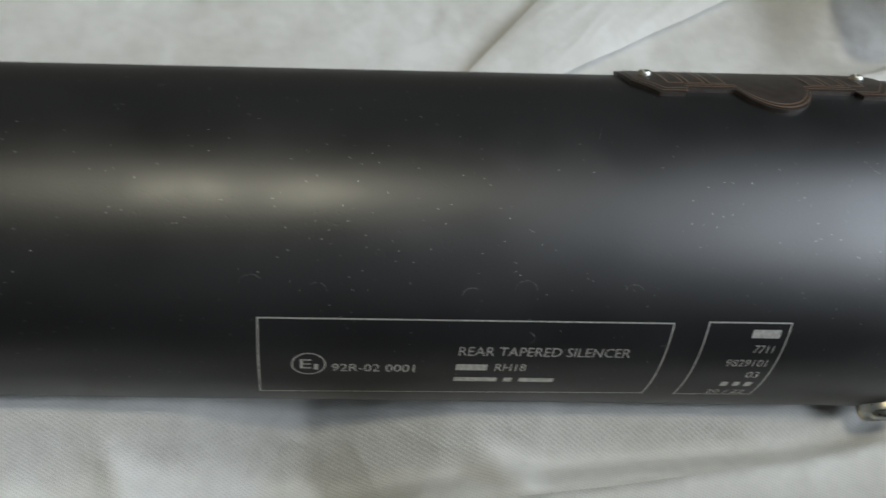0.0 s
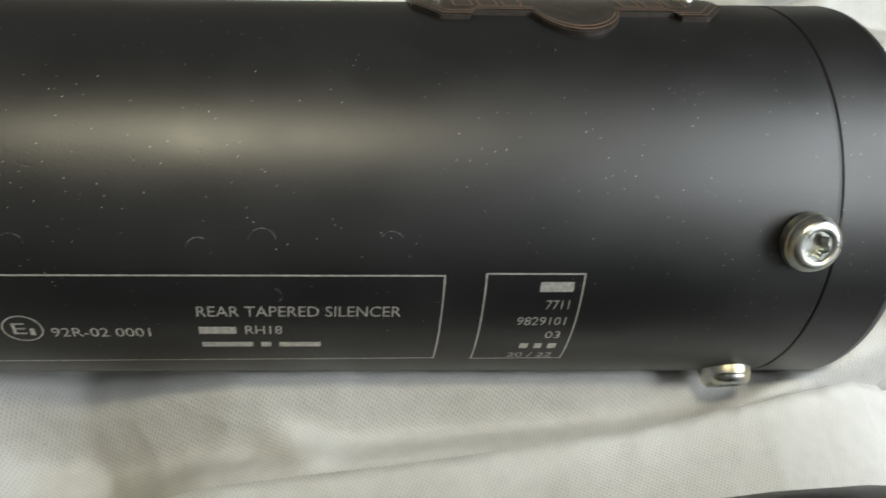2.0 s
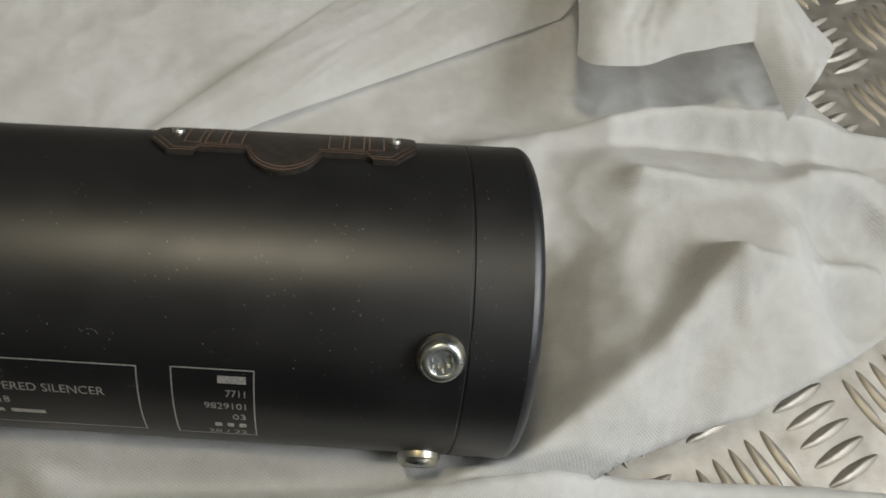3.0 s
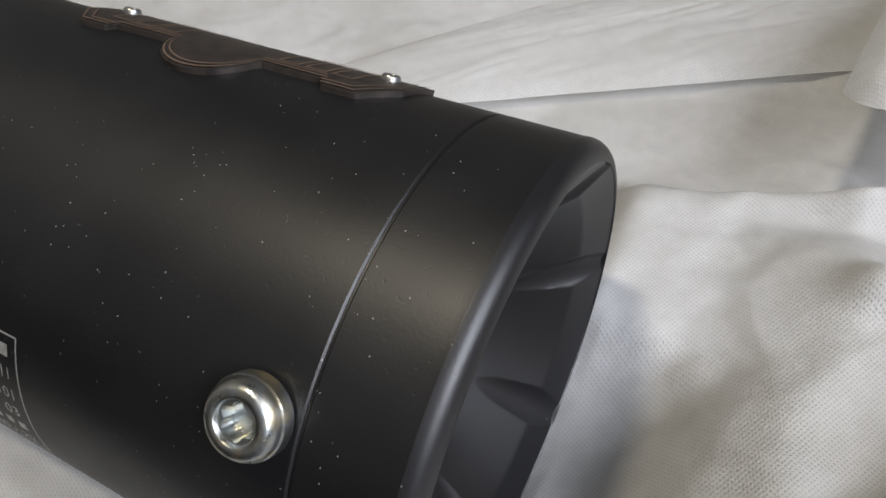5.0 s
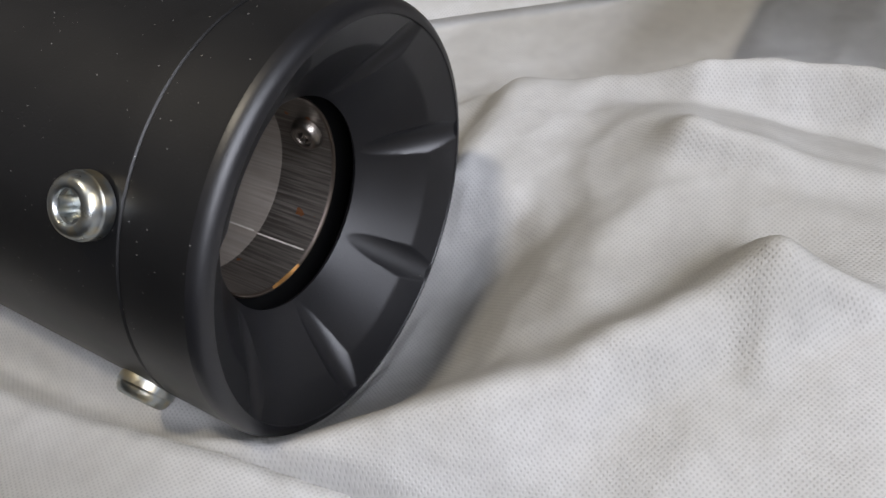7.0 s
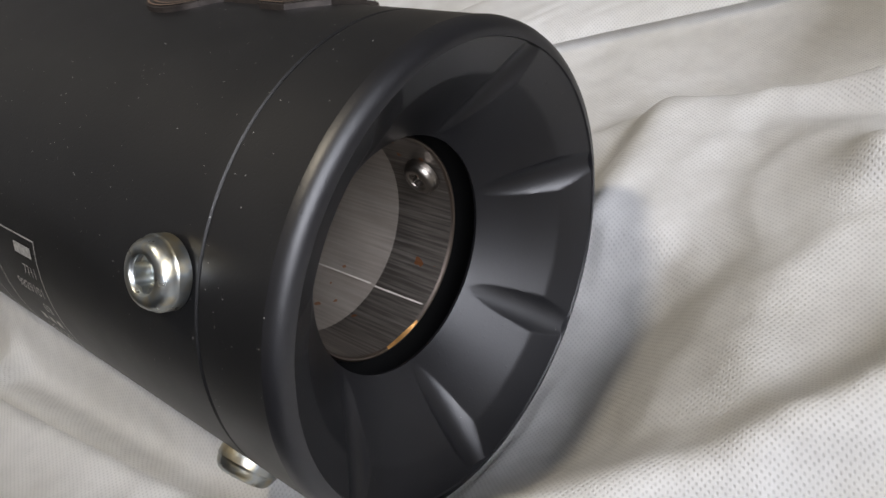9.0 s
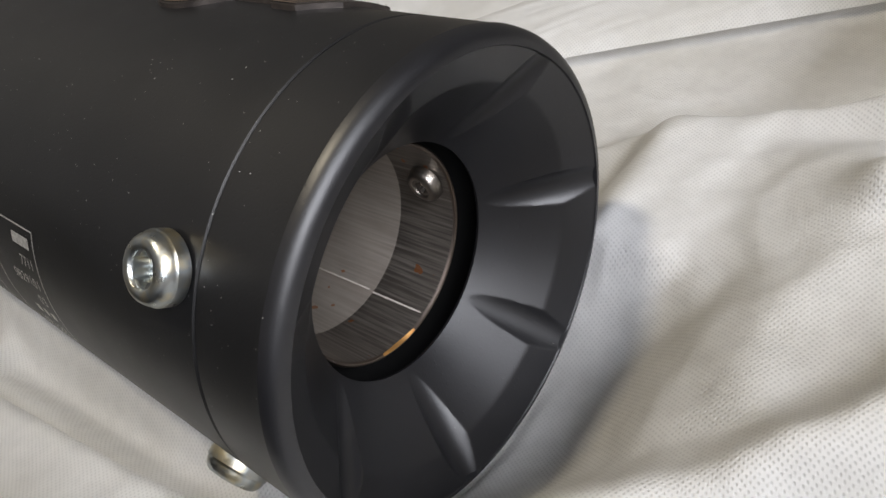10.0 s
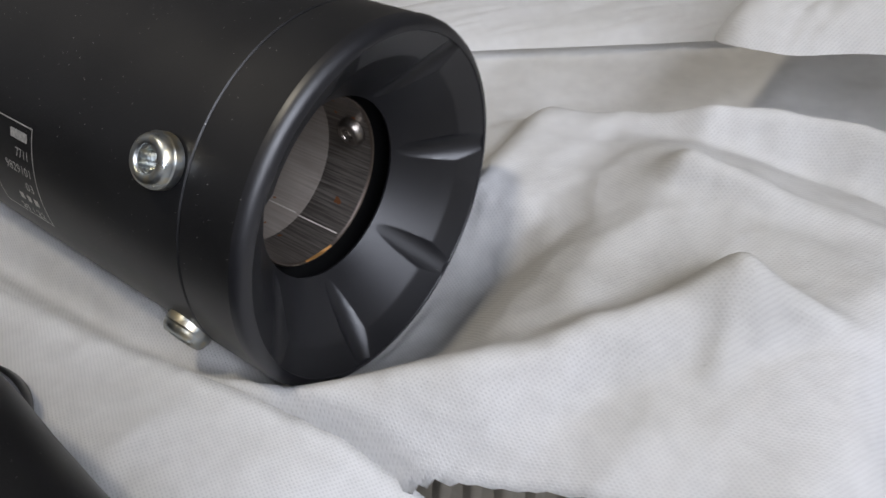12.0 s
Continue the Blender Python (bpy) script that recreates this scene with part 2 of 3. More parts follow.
prof = [(-0.425, 0.028), (-0.424, 0.0300)] + [(x, body_radius(x)) for x in (-0.38, -0.34, -0.28, -0.2, -0.12, -0.06, SEAM - 0.0020, SEAM - 0.0006)]
prof += [(SEAM - 0.0002, body_radius(SEAM) - 0.0003), (SEAM - 0.0001, body_radius(SEAM) - 0.003)]
part("body", revolved(prof, 192), BODY, silencer, "tapered satin black tube", 15.0)

CAP_IN, CAP_MID, CAP_RIM = (0.0275, -0.0212), (0.0440, -0.0050), (0.0520, -0.0002)


def cone(r):
    a, b, c = CAP_IN, CAP_MID, CAP_RIM
    if r <= b[0]:
        return a[1] + (r - a[0]) * (b[1] - a[1]) / (b[0] - a[0])
    return b[1] + (r - b[0]) * (c[1] - b[1]) / (c[0] - b[0])


FLUTE_R = 0.0061
FLUTES = [38.0 - i * 360 / 7 for i in range(7)]


def fluted(r, degrees):
    """Depth of the cap's face: a cone with seven round-bottomed flutes cut outwards."""
    x = cone(r)
    if r > 0.029:
        off = min(abs((degrees - f + 180) % 360 - 180) for f in FLUTES)
        w = r * math.sin(radians(off))
        if off < 40 and w < FLUTE_R:
            floor_x = cone(0.0297) + (r - 0.0297) * 0.815
            x = min(x, floor_x + FLUTE_R - math.sqrt(FLUTE_R ** 2 - w * w))
    return x


def end_cap():
    sides = 630
    radii = [0.0284 + 0.0006 * i for i in range(26)] + [0.0440, 0.0446] + [0.0455] + [0.0461 + 0.0005 * i for i in range(12)]
    edge = body_radius(0)
    ring = []
    for a in (90, 72, 54, 36, 18, 0):
        ring.append((-0.0040 + 0.0040 * math.sin(radians(a)), edge - 0.0038 + 0.0038 * math.cos(radians(a))))
    skirt = [ring[-1], (-0.0055, body_radius(-0.0055)), (SEAM + 0.0020, body_radius(SEAM + 0.0020)), (SEAM + 0.0006, body_radius(SEAM)), (SEAM + 0.0003, body_radius(SEAM) - 0.0003), (SEAM + 0.0002, 0.0530)]
    part("cap_skirt", revolved(skirt, 192), BODY, silencer, "satin black outer band of the end cap", 15.0)
    verts, faces = [], []
    rows = [("inner", -0.0300, 0.0440), ("inner", -0.0222, 0.0320), ("inner", -0.0212, 0.0287)] + [("face", 0, r) for r in radii] + [("edge", x, r) for x, r in ring]
    for kind, x, r in rows:
        for i in range(sides):
            d = 360 * i / sides
            a = radians(d)
            xx = fluted(r, d) if kind == "face" else x
            verts.append((xx, r * math.cos(a), r * math.sin(a)))
    for k in range(len(rows) - 1):
        for i in range(sides):
            j = (i + 1) % sides
            faces.append((k * sides + i, (k + 1) * sides + i, (k + 1) * sides + j, k * sides + j))
    return mesh_object("end_cap", verts, faces, CAP, silencer, 24.0, "matt black dished end cap with seven flutes")


end_cap()
part("joint_ring", revolved([(SEAM - 0.004, 0.05455), (SEAM + 0.004, 0.05455)], 96), BODY, silencer, "shallow joint between tube and cap")
# added black ring: the gap round the pipe gets its shade from this colour
part("gap_shade", revolved([(-0.036, 0.0530), (-0.036, 0.0277)], 64), SHADE_BLACK, silencer, "black ring painted as the shade behind the outlet pipe")
outlet = part("outlet_pipe", revolved([(-0.0402, 0.0246), (-0.0232, 0.0250), (-0.0226, 0.0252), (-0.0224, 0.0257), (-0.0230, 0.0262), (-0.16, 0.0262)], 128), PIPE, silencer, "brushed heat-stained steel outlet pipe")
outlet.matrix_basis = Matrix.Translation((-0.0040, 0, 0)) @ Matrix.Diagonal((1, 1.045, 1.045, 1))
part("inner_tube", revolved([(-0.16, 0.0238), (-0.060, 0.0243), (-0.0408, 0.02452), (-0.0402, 0.02460)], 128), PIPE_PALE, outlet, "paler steel tube inside the outlet")
bm = bmesh.new()
for k in range(24):
    for x0, x1, rr in ((-0.0400, -0.0234, 0.0248), (-0.066, -0.0408, 0.0238)):
        xa, xb = x0 + (x1 - x0) * k / 24, x0 + (x1 - x0) * (k + 1) / 24
        q = []
        for xx, dd in ((xa, -0.5), (xa, 0.5), (xb, 0.5), (xb, -0.5)):
            a = radians(-84.0 + dd * (1.1 + 0.5 * noise.noise(Vector((xx * 700, 0, 0)))))
            q.append(bm.verts.new((xx, (rr - 0.00035) * math.cos(a), (rr - 0.00035) * math.sin(a))))
        bm.faces.new(q)
part("weld_line", bm, WELD, outlet, "bright weld line along the pipe", 0)
part("lip", revolved([(-0.0229, 0.02505), (-0.0223, 0.0253), (-0.0221, 0.0257), (-0.0223, 0.0261), (-0.0229, 0.0263)], 128), LIP, outlet, "worn bright edge of the pipe")
# golden strip on the edge: heat tint, with a glint painted in by colour
bm = bmesh.new()
last = None
for k in range(19):
    a = radians(-120 + 26 * k / 18)
    w = 0.00055 * math.sin(math.pi * (k + 0.5) / 19) + 0.0001
    now = [bm.verts.new((-0.0222 - dx, rr * math.cos(a), rr * math.sin(a))) for dx, rr in ((-0.0002, 0.0255), (w, 0.02485))]
    if last:
        bm.faces.new((last[0], last[1], now[1], now[0]))
    last = now
part("tint_and_glint", bm, TINT_GLINT, outlet, "golden heat tint with painted glint on the pipe edge", 0)
# a black disc closes the pipe and paints the shade of its depth
part("pipe_depth_shade", revolved([(-0.158, 0.0001), (-0.158, 0.0255)], 48), SHADE_BLACK, outlet, "black disc painted as the shade deep in the pipe")


def button_bolt(name, radius, height, socket, mat, parent, m, sides=8):
    """A button-head bolt along +z with a socket, sitting on z = 0."""
    bm = bmesh.new()
    n = 48
    prof = [(radius * 0.95, 0.0), (radius, height * 0.04), (radius, height * 0.47), (radius * 0.992, height * 0.50), (radius * 0.965, height * 0.53), (radius * 0.955, height * 0.60), (radius * 0.925, height * 0.72), (radius * 0.87, height * 0.85), (radius * 0.80, height * 0.94), (radius * 0.73, height * 0.985), (radius * 0.66, height), (radius * 0.56, height), (radius * 0.53, height * 0.97), (radius * 0.49, height * 0.86)]
    rings = [[bm.verts.new((r * math.cos(2 * math.pi * i / n), r * math.sin(2 * math.pi * i / n), z)) for i in range(n)] for r, z in prof]
    lobes = []
    for z, s in ((height * 0.86, 1.0), (height * 0.35, 0.92)):
        lobes.append([bm.verts.new((s * socket * (1 + 0.13 * math.cos(6 * a)) * math.cos(a), s * socket * (1 + 0.13 * math.cos(6 * a)) * math.sin(a), z)) for a in (2 * math.pi * i / n for i in range(n))])
    rings += lobes
    for p, q in zip(rings, rings[1:]):
        for i in range(n):
            bm.faces.new((p[i], p[(i + 1) % n], q[(i + 1) % n], q[i]))
    bm.faces.new(rings[-1])
    bm.faces.new(rings[0])
    ob = part(name, bm, mat, parent, "", 40)
    ob.matrix_basis = m
    return ob


def outward(x, degrees, lift):
    """A pose on the silencer's skin whose z axis points outwards."""
    a = radians(degrees)
    n = Vector((0, math.cos(a), math.sin(a)))
    return Matrix.Translation(on_body(x, degrees, lift)) @ n.to_track_quat("Z", "X").to_matrix().to_4x4()


for where, along, lift, turn in ((135.7, -0.0305, 0.0004, 10), (193.6, -0.0316, -0.0010, 30)):
    b = button_bolt("bolt", 0.0072, 0.0058, 0.0030, ZINC, silencer, outward(along, where, lift) @ pose(0, 0, 0, 0, 0, turn))
    tagged(b, "zinc-plated button bolt with six-lobed socket")
    part("shank", revolved([(-0.004, 0.0040), (0.0005, 0.0040)], 24), SHADE_BLACK, b).matrix_basis = pose(0, 0, 0, 0, -90, 0)
inner = radians(-2.9)
button_bolt("pipe_screw", 0.0048, 0.0030, 0.0017, SCREW, outlet, Matrix.Translation((-0.0290, 0.0244 * math.cos(inner), 0.0244 * math.sin(inner))) @ Vector((0, -math.cos(inner), -math.sin(inner))).to_track_quat("Z", "X").to_matrix().to_4x4())


# ---- markings on the tube ----
marking = new("marking_plate")
marking.parent = silencer
tagged(marking, "pale etched approval marking with two frames")


def wrap(x, degrees, right, up, lift):
    """A point of a flat drawing laid on the tube, from the anchor (x, degrees)."""
    xx = x + right
    return on_body(xx, degrees - math.degrees(up / body_radius(xx)), lift)


def strip(bm, x, degrees, x0, y0, x1, y1, lift=0.00012):
    """A thin flat bar from (x0, y0) to (x1, y1), divided so that it follows the tube."""
    n = max(1, int(abs(y1 - y0) / 0.0012))
    last = None
    for i in range(n + 1):
        y = y0 + (y1 - y0) * i / n
        now = [bm.verts.new(wrap(x, degrees, xx, y, lift)) for xx in (x0, x1)]
        if last:
            bm.faces.new((last[0], last[1], now[1], now[0]))
        last = now


def outline(name, x0, x1, top, bottom, line):
    bm = bmesh.new()
    h = radians(bottom - top) * body_radius((x0 + x1) / 2)
    w = x1 - x0
    strip(bm, x0, top, 0, 0, w, -line)
    strip(bm, x0, top, 0, -h + line, w, -h)
    strip(bm, x0, top, 0, -line, line, -h + line)
    strip(bm, x0, top, w - line, -line, w, -h + line)
    return part(name, bm, INK, marking, "", 0)


outline("frame", -0.2277, -0.1182, 145.6, 180.8, 0.00042)
outline("frame", -0.1087, -0.0844, 145.0, 179.9, 0.00042)


def lettering(words, x, degrees, size, width, align="LEFT"):
    """Words of the built-in font, laid on the tube, drawn out to the given width."""
    curve = bpy.data.curves.new("lettering", "FONT")
    curve.body, curve.size, curve.align_x, curve.align_y = words, size, "LEFT", "CENTER"
    curve.resolution_u = 3
    tmp = bpy.data.objects.new("lettering", curve)
    scene.collection.objects.link(tmp)
    me = bpy.data.meshes.new_from_object(tmp.evaluated_get(bpy.context.evaluated_depsgraph_get()))
    bpy.data.objects.remove(tmp)
    bpy.data.curves.remove(curve)
    xs = [v.co.x for v in me.vertices]
    stretch = width / (max(xs) - min(xs))
    shift = -min(xs) * stretch - (width if align == "RIGHT" else 0)
    ys = [v.co.y for v in me.vertices]
    middle = (max(ys) + min(ys)) / 2
    for v in me.vertices:
        v.co = wrap(x, degrees, v.co.x * stretch + shift, v.co.y - middle, 0.00013)
    me.materials.append(INK)
    ob = new("lettering", me)
    ob.parent = marking
    return ob


def bars(x, degrees, height, widths, gap, align="LEFT"):
    """Plain bars in place of a name."""
    total = sum(widths) + gap * (len(widths) - 1)
    at = -total if align == "RIGHT" else 0.0
    bm = bmesh.new()
    for w in widths:
        strip(bm, x, degrees, at, height / 2, at + w, -height / 2, 0.00013)
        at += w + gap
    return part("bar", bm, INK, marking, "", 0)


lettering("REAR TAPERED SILENCER", -0.1756, 157.3, 0.0047, 0.0474)
bars(-0.1756, 164.5, 0.0026, [0.0086], 0.001)
lettering("RH18", -0.1649, 164.4, 0.0044, 0.0086)
bars(-0.1754, 171.0, 0.0021, [0.0120, 0.0024, 0.0100], 0.0019)
lettering("92R-02 0001", -0.2087, 165.4, 0.0046, 0.0220)
lettering("E", -0.2169, 163.9, 0.0056, 0.0029)
lettering("1", -0.2133, 165.2, 0.0036, 0.0011)
ring = bmesh.new()
for i in range(48):
    q = []
    for k in (i, i + 1):
        a = 2 * math.pi * k / 48
        for r in (0.0041, 0.0045):
            q.append(ring.verts.new(wrap(-0.2147, 164.0, r * math.cos(a), r * math.sin(a), 0.00013)))
    ring.faces.new((q[0], q[1], q[3], q[2]))
part("mark_ring", ring, INK, marking, "", 0)
bars(-0.0869, 149.1, 0.0028, [0.0083], 0.001, "RIGHT")
lettering("7711", -0.0872, 154.9, 0.0041, 0.0058, "RIGHT")
lettering("9829101", -0.0871, 160.8, 0.0041, 0.0123, "RIGHT")
lettering("03", -0.0874, 166.5, 0.0041, 0.0039, "RIGHT")
bars(-0.0874, 171.9, 0.0024, [0.0022, 0.0020, 0.0022], 0.0016, "RIGHT")
lettering("20 / 22", -0.0874, 177.2, 0.0036, 0.0119, "RIGHT")


# ---- faint scuffs on the tube ----
SCUFF = material("faint_scuff", (0.10, 0.10, 0.105), 0.7)


def scuff(x, degrees, radius, start, sweep):
    """A thin broken arc rubbed into the coating."""
    bm = bmesh.new()
    n = 16
    for k in range(n):
        if noise.noise(Vector((x * 900, k * 0.7, degrees))) < -0.12:
            continue
        q = []
        for kk in (k, k + 1):
            a = radians(start + sweep * kk / n)
            w = 0.00012 * (1 + noise.noise(Vector((kk * 1.3, x * 500, 1.0))))
            for rr in (radius, radius + w):
                q.append(bm.verts.new(wrap(x, degrees, rr * math.cos(a), rr * math.sin(a), 0.00006)))
        bm.faces.new((q[0], q[1], q[3], q[2]))
    return part("scuff", bm, SCUFF, silencer, "", 0)


for where in ((-0.174, 138.5, 0.0026, 20, 150), (-0.160, 136.5, 0.0030, 10, 160), (-0.213, 137.5, 0.0025, 0, 170), (-0.229, 136.0, 0.0030, 40, 140), (-0.131, 137.0, 0.0028, 30, 120), (-0.158, 152.0, 0.0020, -60, 140)):
    scuff(*where)


# ---- the badge ----
def badge():
    mid_x, mid_a = -0.0815, 52.5
    r = body_radius(mid_x)

    def half(u):
        """Half height of the badge at u metres from its middle."""
        u = abs(u)
        if u > 0.0420:
            return 0.0
        h = 0.0152 - 0.0080 * max(0.0, (u - 0.0355) / 0.0065)
        if u < 0.0275:
            h = 0.0124
        if u < 0.0115:
            h = max(h, 0.0110 + 0.0120 * math.sqrt(1 - (u / 0.0115) ** 2))
        return h

    def sheet(name, parent, inset, lift, thick, mat, label=""):
        n, m = 120, 24
        verts, faces = [], []
        us = [-0.0420 + inset + (0.0840 - 2 * inset) * i / n for i in range(n + 1)]
        for level in (lift, lift - thick):
            for u in us:
                h = max(half(u * 0.0420 / (0.0420 - inset)) - inset, 0.0004)
                for k in range(m + 1):
                    y = -h + 2 * h * k / m
                    verts.append(on_body(mid_x + u, mid_a - math.degrees(y / r), level))
        per = m + 1
        off = (n + 1) * per
        for i in range(n):
            for k in range(m):
                a = i * per + k
                faces.append((a, a + per, a + per + 1, a + 1))
            for k in (0, m):
                a = i * per + k
                faces.append((a, a + off, a + off + per, a + per))
        for k in range(m):
            faces.append((k, k + 1, k + 1 + off, k + off))
            a = n * per + k
            faces.append((a, a + off, a + off + 1, a + 1))
        return mesh_object(name, verts, faces, mat, parent, 30, label)

    plate = sheet("badge", silencer, 0.0, 0.0012, 0.0020, BADGE, "bronze-black embossed badge held by two screws")
    sheet("field", plate, 0.0011, 0.00130, 0.0004, BADGE, "raised dark field")
    for u in (-0.0290, -0.0225, -0.0160, 0.0160, 0.0225, 0.0290):
        bm = bmesh.new()
        for x0, y0, x1, y1 in ((-0.0026, -0.0088, -0.0021, 0.0088), (0.0021, -0.0088, 0.0026, 0.0088), (-0.0026, -0.0093, 0.0026, -0.0088), (-0.0026, 0.0088, 0.0026, 0.0093)):
            strip(bm, mid_x + u, mid_a, x0, y0, x1, y1, 0.0016)
        part("relief_bar", bm, COPPER, plate, "", 0)
    for inset in (0.0006, 0.0020):
        bm = bmesh.new()
        for side in (-1, 1):
            last = None
            for i in range(221):
                u = -0.0420 + inset + (0.0840 - 2 * inset) * i / 220
                h = max(half(u * 0.0420 / (0.0420 - inset)) - inset, 0.0003)
                now = [bm.verts.new(on_body(mid_x + u, mid_a - math.degrees(side * y / r), 0.0016)) for y in (h, max(h - 0.0005, 0))]
                if last:
                    bm.faces.new((last[0], last[1], now[1], now[0]))
                last = now
        part("border_line", bm, COPPER, plate, "", 0)
    for u in (-0.0350, 0.0350):
        s = button_bolt("badge_screw", 0.0021, 0.0015, 0.0008, ZINC, plate, outward(mid_x + u, mid_a, 0.0011))
        tagged(s, "small bright round-head screw")


badge()

# ---- the second silencer ----
other = tagged(new("silencer"), "satin black silencer with rubber-lined bracket eye on white fabric", "silencer")
OTHER = (-0.1455, 0.090, 5.0)     # its axis: place across, height, turn in degrees
other.matrix_basis = pose(0.0, OTHER[0], OTHER[1], 0, 0, OTHER[2])
OTHER_FORM = [(-0.46, 0.030), (-0.455, 0.0415), (-0.30, 0.0465), (-0.207, 0.0500), (-0.13, 0.0525), (-0.079, 0.0543), (-0.05, 0.0535), (-0.03, 0.0520), (-0.012, 0.0485), (0.0, 0.0455), (0.02, 0.0412), (0.038, 0.0380), (0.052, 0.0330), (0.060, 0.0270), (0.062, 0.0200), (0.030, 0.0195)]
part("body", revolved(OTHER_FORM, 128), BODY, other, "tapered satin black tube")
eye_pose = other.matrix_basis.inverted() @ look((-0.0590, -0.1070, 0.0535), (-0.0590 - 0.55, -0.1070 + 0.14, 0.0535 - 0.70))
eye = part("bracket_eye", revolved([(-0.008, 0.0125), (-0.008, 0.0150), (-0.0065, 0.0160), (0.0065, 0.0160), (0.008, 0.0150), (0.008, 0.0125)], 64, True), BODY, other, "black steel bracket eye")
eye.matrix_basis = eye_pose @ pose(0, 0, 0, 0, -90, 0)
part("grommet", revolved([(-0.007, 0.0058), (-0.007, 0.0125), (0.0050, 0.0125), (0.0060, 0.0118), (0.0055, 0.0095), (0.0062, 0.0068), (0.0055, 0.0058)], 64, True), RUBBER, eye, "black rubber grommet")
grommet_bars = bmesh.new()
for k in range(9):
    m = pose(0, 0, 0, 0, 0, 40 * k)
    corners = [m @ Vector(c) for c in ((0.0084, -0.0011, 0.0068), (0.0108, -0.0011, 0.0068), (0.0108, 0.0011, 0.0068), (0.0084, 0.0011, 0.0068))]
    grommet_bars.faces.new([grommet_bars.verts.new(c) for c in corners])
part("raised_mark", grommet_bars, RUBBER_PALE, eye, "worn raised marks on the rubber", 0).matrix_basis = pose(0, 0, 0, 0, 90, 0)
# a black plug stands in for the shade inside the open grommet
part("bore_shade", revolved([(-0.0050, 0.0060), (-0.0052, 0.0)], 48), SHADE_BLACK, eye, "black plug painted as the shade in the rubber hole")
bm = bmesh.new()
box(bm, (-0.012, -0.034, -0.004), (0.012, -0.012, 0.004))
part("bracket_arm", bm, BODY, other, "black steel arm").matrix_basis = eye_pose

# ---- the white fabric ----
def ridge(X, Y, near, far, *crest):
    """Height of a fold whose crest runs through points (x, y, z); near and far: its widths towards -y and +y."""
    best = np.zeros_like(X)
    for (x0, y0, z0), (x1, y1, z1) in zip(crest, crest[1:]):
        dx, dy = x1 - x0, y1 - y0
        t = np.clip(((X - x0) * dx + (Y - y0) * dy) / (dx * dx + dy * dy), 0, 1)
        ex, ey = X - (x0 + t * dx), Y - (y0 + t * dy)
        side = (dx * ey - dy * ex) * (1 if dx >= 0 else -1)
        d = np.hypot(ex, ey) / np.where(side < 0, near, far)
        best = np.maximum(best, (z0 + t * (z1 - z0)) / (1 + 0.75 * (np.sqrt(d * d + 0.03) - 0.173)) ** 2.4)
    return best


def soft_max(a, b, k=0.004):
    h = np.clip(0.5 + 0.5 * (a - b) / k, 0, 1)
    return b + (a - b) * h + k * h * (1 - h)


def relaxed(Z, sigma):
    """The sheet with its creases rounded off; sigma in cells of the grid."""
    k = np.arange(-int(3 * sigma), int(3 * sigma) + 1)
    w = np.exp(-0.5 * (k / sigma) ** 2)
    w /= w.sum()
    for axis in (0, 1):
        padded = np.pad(Z, [(len(k) // 2, len(k) // 2) if a == axis else (0, 0) for a in (0, 1)], "edge")
        Z = sum(wk * np.take(padded, range(i, i + Z.shape[axis]), axis) for i, wk in enumerate(w))
    return Z


def rise(v, a, b):
    t = np.clip((v - a) / (b - a), 0, 1)
    return t * t * (3 - 2 * t)


def inside(x, y, border):
    hit = np.zeros(x.shape, bool)
    for (x0, y0), (x1, y1) in zip(border, border[1:] + border[:1]):
        cross = (y0 > y) != (y1 > y)
        hit ^= cross & (x < (x1 - x0) * (y - y0) / (y1 - y0 if y1 != y0 else 1e-9) + x0)
    return hit


def onto(x, y, border):
    """The point of the border that is nearest to (x, y)."""
    best = None
    for (x0, y0), (x1, y1) in zip(border, border[1:] + border[:1]):
        dx, dy = x1 - x0, y1 - y0
        t = min(max(((x - x0) * dx + (y - y0) * dy) / (dx * dx + dy * dy + 1e-12), 0), 1)
        q = (x0 + t * dx, y0 + t * dy)
        d = (q[0] - x) ** 2 + (q[1] - y) ** 2
        if best is None or d < best[0]:
            best = (d, q)
    return best[1]


def crumple(X, Y, seed, scale, amount):
    """Facets with sharp creases: distance to the nearest of warped random cells."""
    out = np.zeros_like(X)
    for i in range(X.shape[0]):
        for j in range(X.shape[1]):
            p = Vector((X[i, j], Y[i, j], seed))
            q = p + 0.35 / scale * noise.noise_vector(p * scale * 0.8)
            d = noise.voronoi(Vector((q.x * scale, q.y * scale, seed)))[0]
            out[i, j] = (d[1] - d[0]) * -0.5 + 0.5 * d[0]
    return amount * out


def yields(X, Y, Z):
    """The fabric gives way under both silencers."""
    r = np.where((X < 0.0) & (X > -0.42), 0.0556 + 0.0289 * np.maximum(X, -0.42), 0.0)
    under = AXIS - np.sqrt(np.maximum(r * r - Y * Y, 0)) - 0.0006
    Z = np.where(np.abs(Y) < r, np.minimum(Z, under), Z)
    c, s = math.cos(radians(OTHER[2])), math.sin(radians(OTHER[2]))
    u, v = X * c + (Y - OTHER[0]) * s, -X * s + (Y - OTHER[0]) * c
    form = OTHER_FORM[1:-2]
    r2 = np.interp(u, [a for a, _ in form], [b for _, b in form], left=0, right=0) + 0.0006
    under2 = OTHER[1] - np.sqrt(np.maximum(r2 * r2 - v * v, 0))
    return np.where(np.abs(v) < r2, np.minimum(Z, under2), Z)


